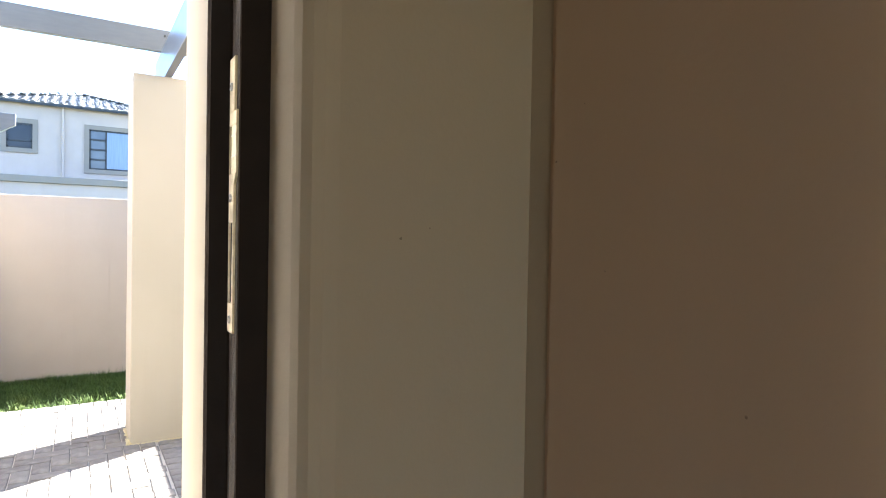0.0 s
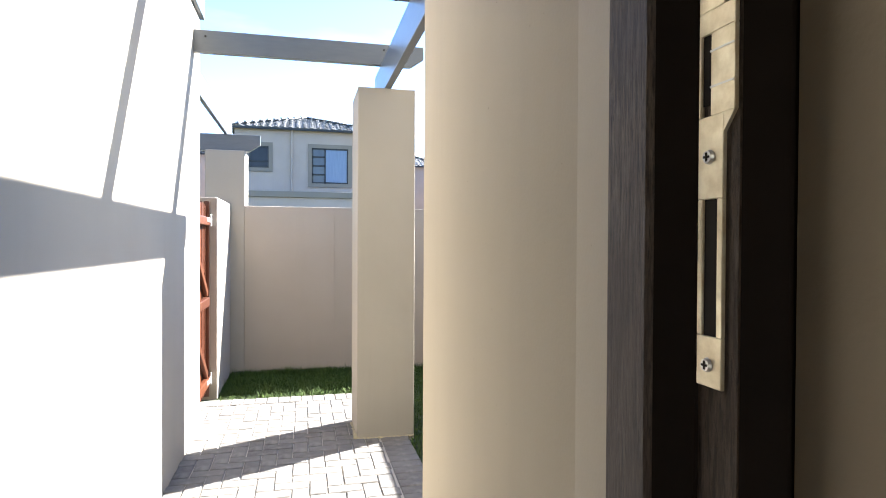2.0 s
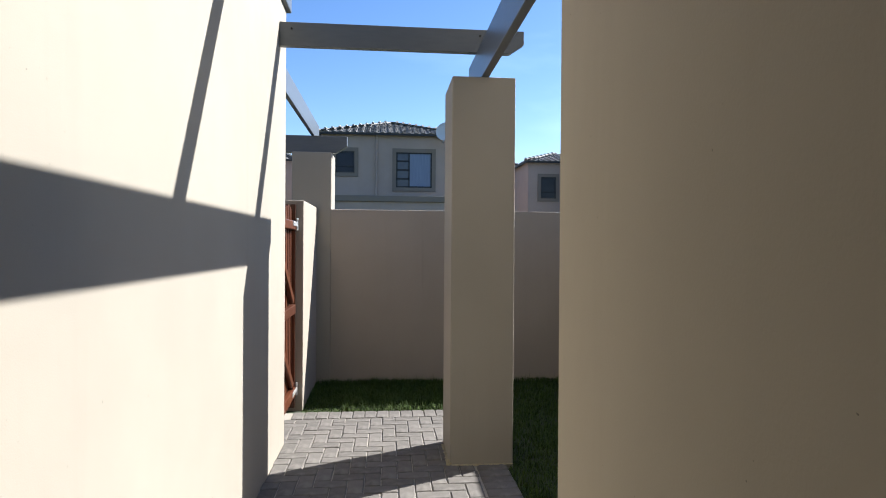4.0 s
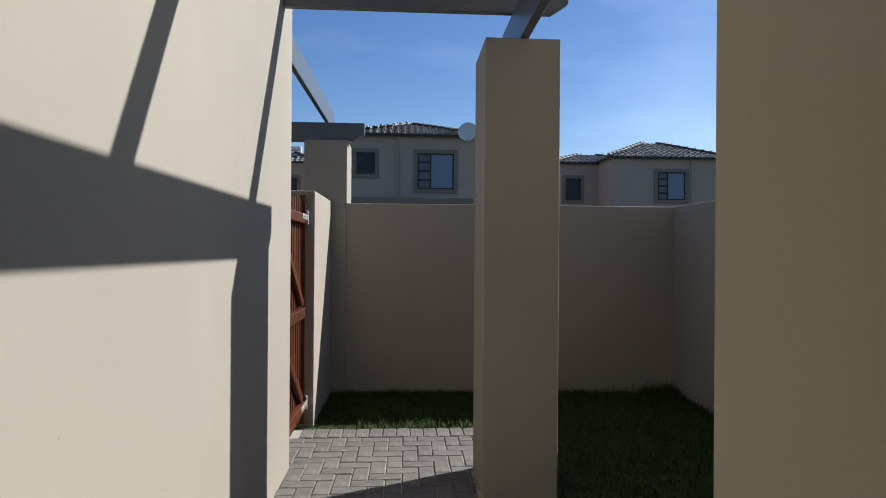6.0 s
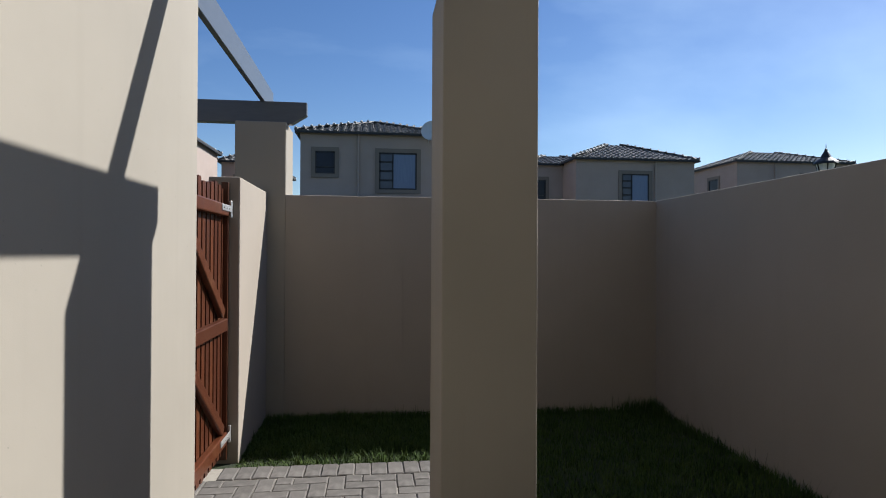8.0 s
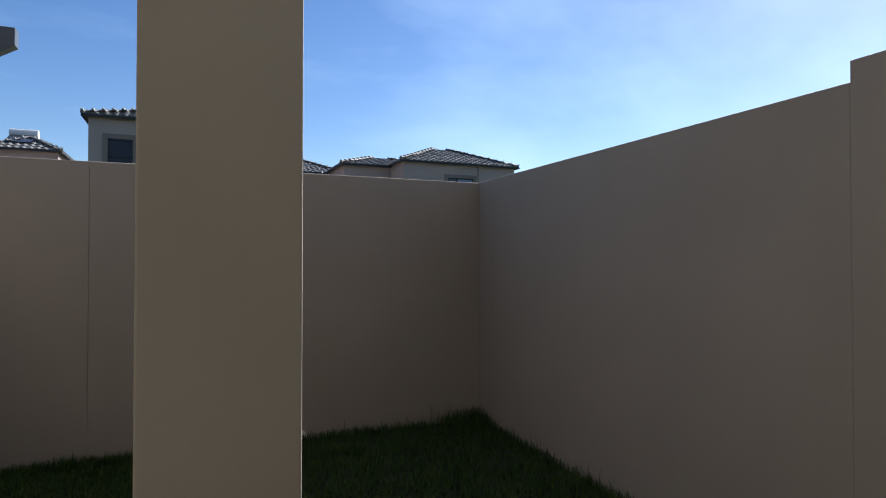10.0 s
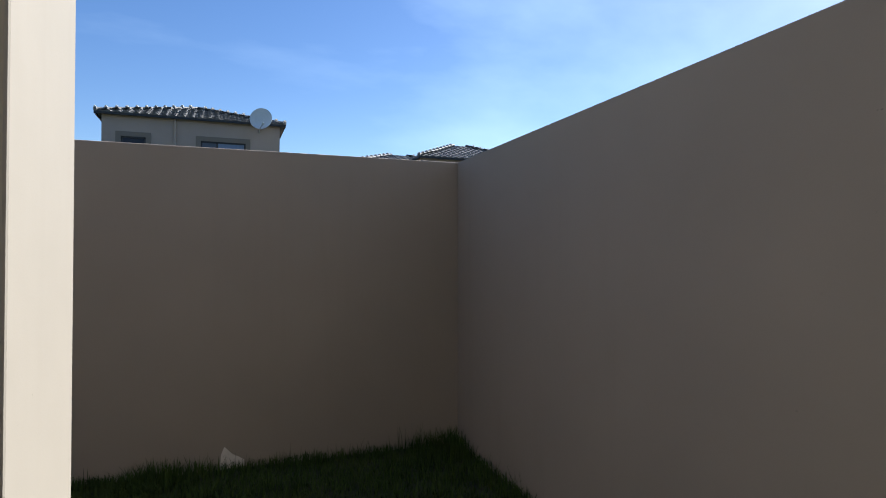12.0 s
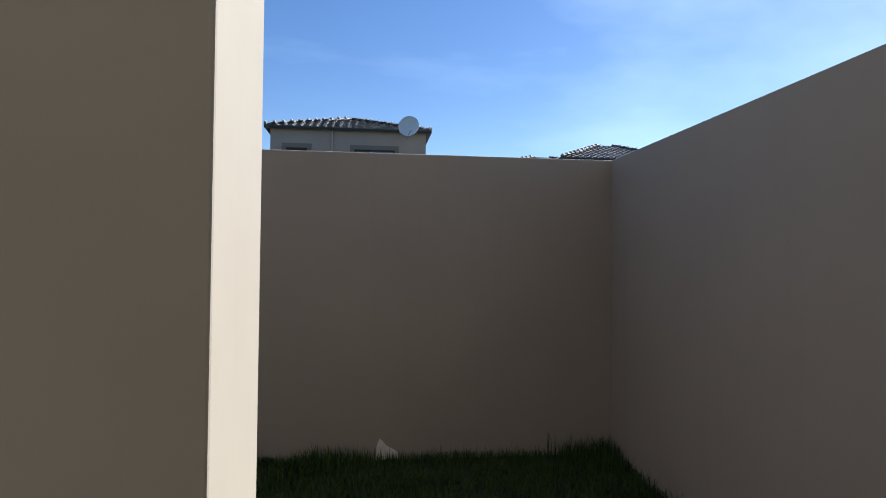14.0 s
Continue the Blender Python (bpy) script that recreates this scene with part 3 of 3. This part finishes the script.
h2 = house(9.85, 30.0, 16.0, 35.4, 6.0, "two-storey beige house with a recessed wing and hipped roof", 1.17)
part("wall", box((7.4, 32.0, -0.1), (9.85, 35.3, 5.97)), PLASTER_FAR, h2)
roof(h2, 7.4, 32.0, 12.5, 36.2, 5.97, 0.74)
window(h2, 12.2, 3.9, 13.6, 5.28, 30.0)
window(h2, 8.1, 4.0, 8.93, 5.15, 32.0, casement=False)
downpipe(h2, 13.92, 30.0, 6.0)

h3 = house(20.9, 34.0, 28.1, 39.6, 6.74, "two-storey beige house seen over the side wall", 1.0)
window(h3, 35.85, 4.7, 36.85, 5.93, 20.9, casement=False, axis="x-")
window(h3, 25.0, 4.6, 26.4, 5.95, 34.0)
downpipe(h3, 23.25, 34.0, 6.74)

h4 = house(-15.0, 30.0, -8.42, 35.6, 6.65, "two-storey beige house beyond the gate with a dish", 1.2)
window(h4, -11.6, 4.4, -10.4, 5.6, 30.0)
satellite_dish((-9.05, 29.0, 6.3), (0.25, -1, 0.3), True, 30.0)
h5 = house(-8.4, 36.4, -5.55, 44.5, 6.4, "narrow beige house end with a dark hipped roof", 0.8)
window(h5, -7.6, 4.4, -6.6, 5.5, 36.4, casement=False)
geyser = thing("solar_geyser", (-7.2, 38.2, 7.0), "white solar water heater on the tiled roof", "water heater")
bm = bmesh.new()
add_tube(bm, (-7.9, 38.2, 7.45), (-6.7, 38.2, 7.45), 0.24, sides=16)
part("tank", bm, DISH, geyser)
part("collector", box((-0.55, -0.7, -0.03), (0.55, 0.7, 0.03), 0.01, 1, pose(-7.3, 37.5, 7.1, 25, 0, 0)), GLASS, geyser, "dark glazed collector")
for x in (-7.7, -6.9):
    leg = add_tube(bmesh.new(), (x, 38.2, 6.8), (x, 38.2, 7.3), 0.025, sides=6)
    add_tube(leg, (x, 36.9, 6.75), (x, 38.2, 7.25), 0.025, sides=6)
    part("stand", leg, ZINC, geyser)
h6 = house(3.6, 38.0, 9.0, 44.0, 6.3, "beige house far behind with only its roof showing", 1.2)

# ---------------------------------------------------------------- street lamp beyond the side wall
LX, LY = 10.13, 14.2
lamp = thing("street_lamp", (LX, LY, 0), "black iron street lamp with a tapered frosted lantern", "street lamp")
bm = bmesh.new()
add_tube(bm, (LX, LY, -0.05), (LX, LY, 0.5), 0.1, 0.07, 14)
add_tube(bm, (LX, LY, 0.5), (LX, LY, 3.0), 0.05, 0.04, 14)
part("post", bm, IRON, lamp)
bm = bmesh.new()
bmesh.ops.create_cone(bm, cap_ends=True, segments=6, radius1=0.11, radius2=0.2, depth=0.36, matrix=Matrix.Translation((LX, LY, 3.2)))
part("lantern_glass", bm, FROST, lamp)
bm = bmesh.new()
for i in range(6):
    a = i * math.tau / 6
    add_tube(bm, (LX + 0.115 * math.cos(a), LY + 0.115 * math.sin(a), 3.0), (LX + 0.21 * math.cos(a), LY + 0.21 * math.sin(a), 3.4), 0.014, sides=6)
part("lantern_cage", bm, IRON, lamp)
bm = bmesh.new()
prof = ((0.27, 3.38), (0.24, 3.43), (0.12, 3.52), (0.07, 3.62), (0.03, 3.68), (0.035, 3.71), (0.012, 3.73), (0.006, 3.83))
for (r0, z0), (r1, z1) in zip(prof, prof[1:]):
    add_tube(bm, (LX, LY, z0), (LX, LY, z1), r0, r1, 12)
part("lantern_cap", bm, IRON, lamp, "ogee cap with a spike finial")

# ---------------------------------------------------------------- paving
paving = structure("paving", box((-1.15, 0.6, -0.12), (0.612, 5.71, -0.008)), SAND, "grey concrete brick paving with pale sand joints")


def paver_mesh(lx, ly, seed):
    r = random.Random(seed)
    bm = bmesh.new()
    c = 0.006
    rows = []
    for z, k in ((-0.05, 0.0), (-0.005, 0.0), (0.0, c)):
        ring = []
        for sx, sy in ((-1, -1), (0, -1), (1, -1), (1, 1), (0, 1), (-1, 1)):
            ring.append(bm.verts.new((sx * (lx / 2 - k) + r.uniform(-0.0012, 0.0012), sy * (ly / 2 - k) + r.uniform(-0.0012, 0.0012), z)))
        rows.append(ring)
    for p, q in zip(rows, rows[1:]):
        for i in range(6):
            j = (i + 1) % 6
            bm.faces.new((p[i], p[j], q[j], q[i]))
    bm.faces.new(rows[-1])
    return mesh_of("paver", bm, PAVER)


GAP = 0.0045
LONG = {True: [paver_mesh(0.2 - GAP, 0.1 - GAP, s) for s in range(4)], False: [paver_mesh(0.1 - GAP, 0.2 - GAP, s + 9) for s in range(4)]}
rp = random.Random(3)
spots = []
for i in range(16):                                       # soldier course at the lawn
    spots.append((-0.95 + i * 0.1 + 0.05, 5.61, False))
y = 0.65
while y < 5.51:                                           # edging course beside the lawn
    spots.append((0.512, y, True))
    y += 0.1
for i in range(-60, 80):                                  # herringbone field
    for j in range(-40, 80):
        step = (i - j) % 4
        if step == 0:
            spots.append((-0.9 + i * 0.1 + 0.1, 0.6 + j * 0.1 + 0.05, True))
        elif step == 2:
            spots.append((-0.9 + i * 0.1 + 0.05, 0.6 + j * 0.1, False))
X0, X1, Y0, Y1 = -1.06, 0.411, 0.6, 5.508
field = []
for x, y, flat in spots:
    hx, hy = (0.1, 0.05) if flat else (0.05, 0.1)
    edge = abs(y - 5.61) < 1e-6 or abs(x - 0.512) < 1e-6
    a, b, c, d = x - hx, x + hx, y - hy, y + hy
    whole = edge or (a > X0 - 1e-4 and b < X1 + 1e-4 and c > Y0 - 1e-4 and d < Y1 + 1e-4)
    if not whole:                                         # pavers cut at the border
        a, b, c, d = max(a, X0), min(b, X1), max(c, Y0), min(d, Y1)
        if b - a < 0.03 or d - c < 0.03:
            continue
    if (c + d) / 2 > 4.88 or (a + b) / 2 > WL - 0.02:
        field.append(((a + b) / 2, (c + d) / 2, flat, None if whole else (b - a - GAP, d - c - GAP)))
rest = bmesh.new()
cut_meshes = {}
for x, y, flat, cut in field:
    me = rp.choice(LONG[flat])
    if cut:
        key = (round(cut[0], 3), round(cut[1], 3))
        if key not in cut_meshes:
            cut_meshes[key] = paver_mesh(key[0], key[1], 31)
        me = cut_meshes[key]
    m = pose(x, y, rp.uniform(-0.002, 0.002), rp.uniform(-0.5, 0.5), rp.uniform(-0.5, 0.5), rp.uniform(-0.8, 0.8))
    if y > 3.1:
        ob = new("paver", me)
        ob.parent = paving
        ob.matrix_basis = m
    else:
        n0 = len(rest.verts)
        rest.from_mesh(me)
        rest.verts.ensure_lookup_table()
        bmesh.ops.transform(rest, matrix=m, verts=rest.verts[n0:])
tagged(part("pavers_by_the_door", rest, PAVER, paving), kind="stuff")

# ---------------------------------------------------------------- lawn
def lawn(seed, count):
    r = random.Random(seed)
    verts, faces = [], []

    def blade(x, y, h, w, lean, a):
        dx, dy = math.cos(a), math.sin(a)
        px, py = -dy * w / 2, dx * w / 2
        n0 = len(verts)
        for f, k in ((0, 1.0), (0.5, 0.85), (1.0, 0.12)):
            bx, by, bz = x + dx * lean * f * f, y + dy * lean * f * f, -0.036 + h * f * (1 - 0.25 * lean / max(h, 0.01) * f)
            verts.append((bx - px * k, by - py * k, bz))
            verts.append((bx + px * k, by + py * k, bz))
        faces.append((n0, n0 + 1, n0 + 3, n0 + 2))
        faces.append((n0 + 2, n0 + 3, n0 + 5, n0 + 4))

    for _ in range(count):
        if r.random() < 0.36:
            x, y = r.uniform(WL, 0.66), r.uniform(5.70, BACK)
        else:
            x, y = r.uniform(0.61, SIDE), r.uniform(2.0, BACK)
        if 0.235 < x < 0.665 and 4.39 < y < 4.84:
            continue
        tuft = noise.noise((x * 2.1, y * 2.1, 3.0)) * 0.5 + 0.5
        patch = noise.noise((x * 6.5, y * 6.5, 8.0)) * 0.5 + 0.5
        if r.random() > 0.35 + 1.1 * patch:
            continue
        h = 0.015 + 0.03 * tuft + 0.03 * patch * r.random() + (0.05 * r.random() if r.random() < 0.04 else 0)
        # thinned and shortened so dark soil tones down the wide sunlit strip
        if y > 5.7 and x < 0.7 and y < 5.97:
            if r.random() < 0.45:
                continue
            h *= 0.45
        rim = min(abs(BACK - y), abs(SIDE - x))
        if rim < 0.14:
            h += 0.03 * r.random()
        corner = math.hypot(x - 2.3, y - 6.78)
        if corner < 0.28:
            h += 0.11 * (1 - corner / 0.28)
        if math.hypot(x - 0.72, y - 6.75) < 0.2:
            h += 0.06 * r.random()
        blade(x, y, h, r.uniform(0.0025, 0.006), r.uniform(0.0, 1.1) * h, r.uniform(0, math.tau))
    for _ in range(30):                                   # leafy tufts at the paving edge
        cx, cy = r.uniform(-0.66, 0.34), 5.72 + abs(r.gauss(0, 0.04))
        if noise.noise((cx * 4, 2.0, 0.0)) < -0.15:
            continue
        for _ in range(r.randint(6, 16)):
            blade(cx + r.gauss(0, 0.02), cy + r.gauss(0, 0.015), r.uniform(0.05, 0.12), r.uniform(0.004, 0.009), r.uniform(0.02, 0.09), r.uniform(0, math.tau))
    for _ in range(260):                                  # runners over the paving edge
        x = r.uniform(-0.8, 0.3)
        if noise.noise((x * 5, 1.0, 0.0)) > -0.1:
            blade(x, r.uniform(5.705, 5.80), r.uniform(0.03, 0.07), 0.005, r.uniform(0.02, 0.07), r.uniform(0, math.tau))
    for cx, cy, n, hh in ((0.72, 6.74, 120, 0.15), (-0.3, 6.8, 40, 0.11), (2.12, 6.8, 26, 0.18), (1.75, 6.82, 10, 0.13), (0.3, 6.8, 8, 0.12), (1.5, 6.8, 8, 0.11), (1.25, 6.8, 14, 0.1)):
        for _ in range(n):
            blade(cx + r.gauss(0, 0.05), min(cy + r.gauss(0, 0.04), BACK - 0.01), hh * r.uniform(0.5, 1), 0.005, r.uniform(0, 0.05), r.uniform(0, math.tau))
    for _ in range(60):                                   # ragged clumps over the lawn
        cx, cy = (r.uniform(WL + 0.1, 0.6), r.uniform(5.95, 6.8)) if r.random() < 0.35 else (r.uniform(0.75, SIDE - 0.1), r.uniform(3.6, 6.8))
        tall = r.uniform(0.07, 0.13)
        for _ in range(r.randint(15, 40)):
            blade(cx + r.gauss(0, 0.05), min(cy + r.gauss(0, 0.05), BACK - 0.01), tall * r.uniform(0.5, 1), r.uniform(0.003, 0.006), r.uniform(0.01, 0.07), r.uniform(0, math.tau))
    for _ in range(170):                                  # seed stalks along the walls
        if r.random() < 0.5:
            blade(SIDE - abs(r.gauss(0, 0.05)) - 0.01, r.uniform(4.2, 6.7), r.uniform(0.07, 0.16), 0.003, r.uniform(0.01, 0.06), r.uniform(0, math.tau))
        else:
            blade(r.uniform(-0.6, 2.3), BACK - abs(r.gauss(0, 0.04)) - 0.01, r.uniform(0.06, 0.12), 0.003, r.uniform(0.01, 0.05), r.uniform(0, math.tau))
    me = bpy.data.meshes.new("grass")
    me.from_pydata(verts, [], faces)
    me.materials.append(GRASS)
    return tagged(new("grass", me), "short uneven green lawn with longer tufts at the walls", "grass", "", "stuff")


lawn(21, 110000)
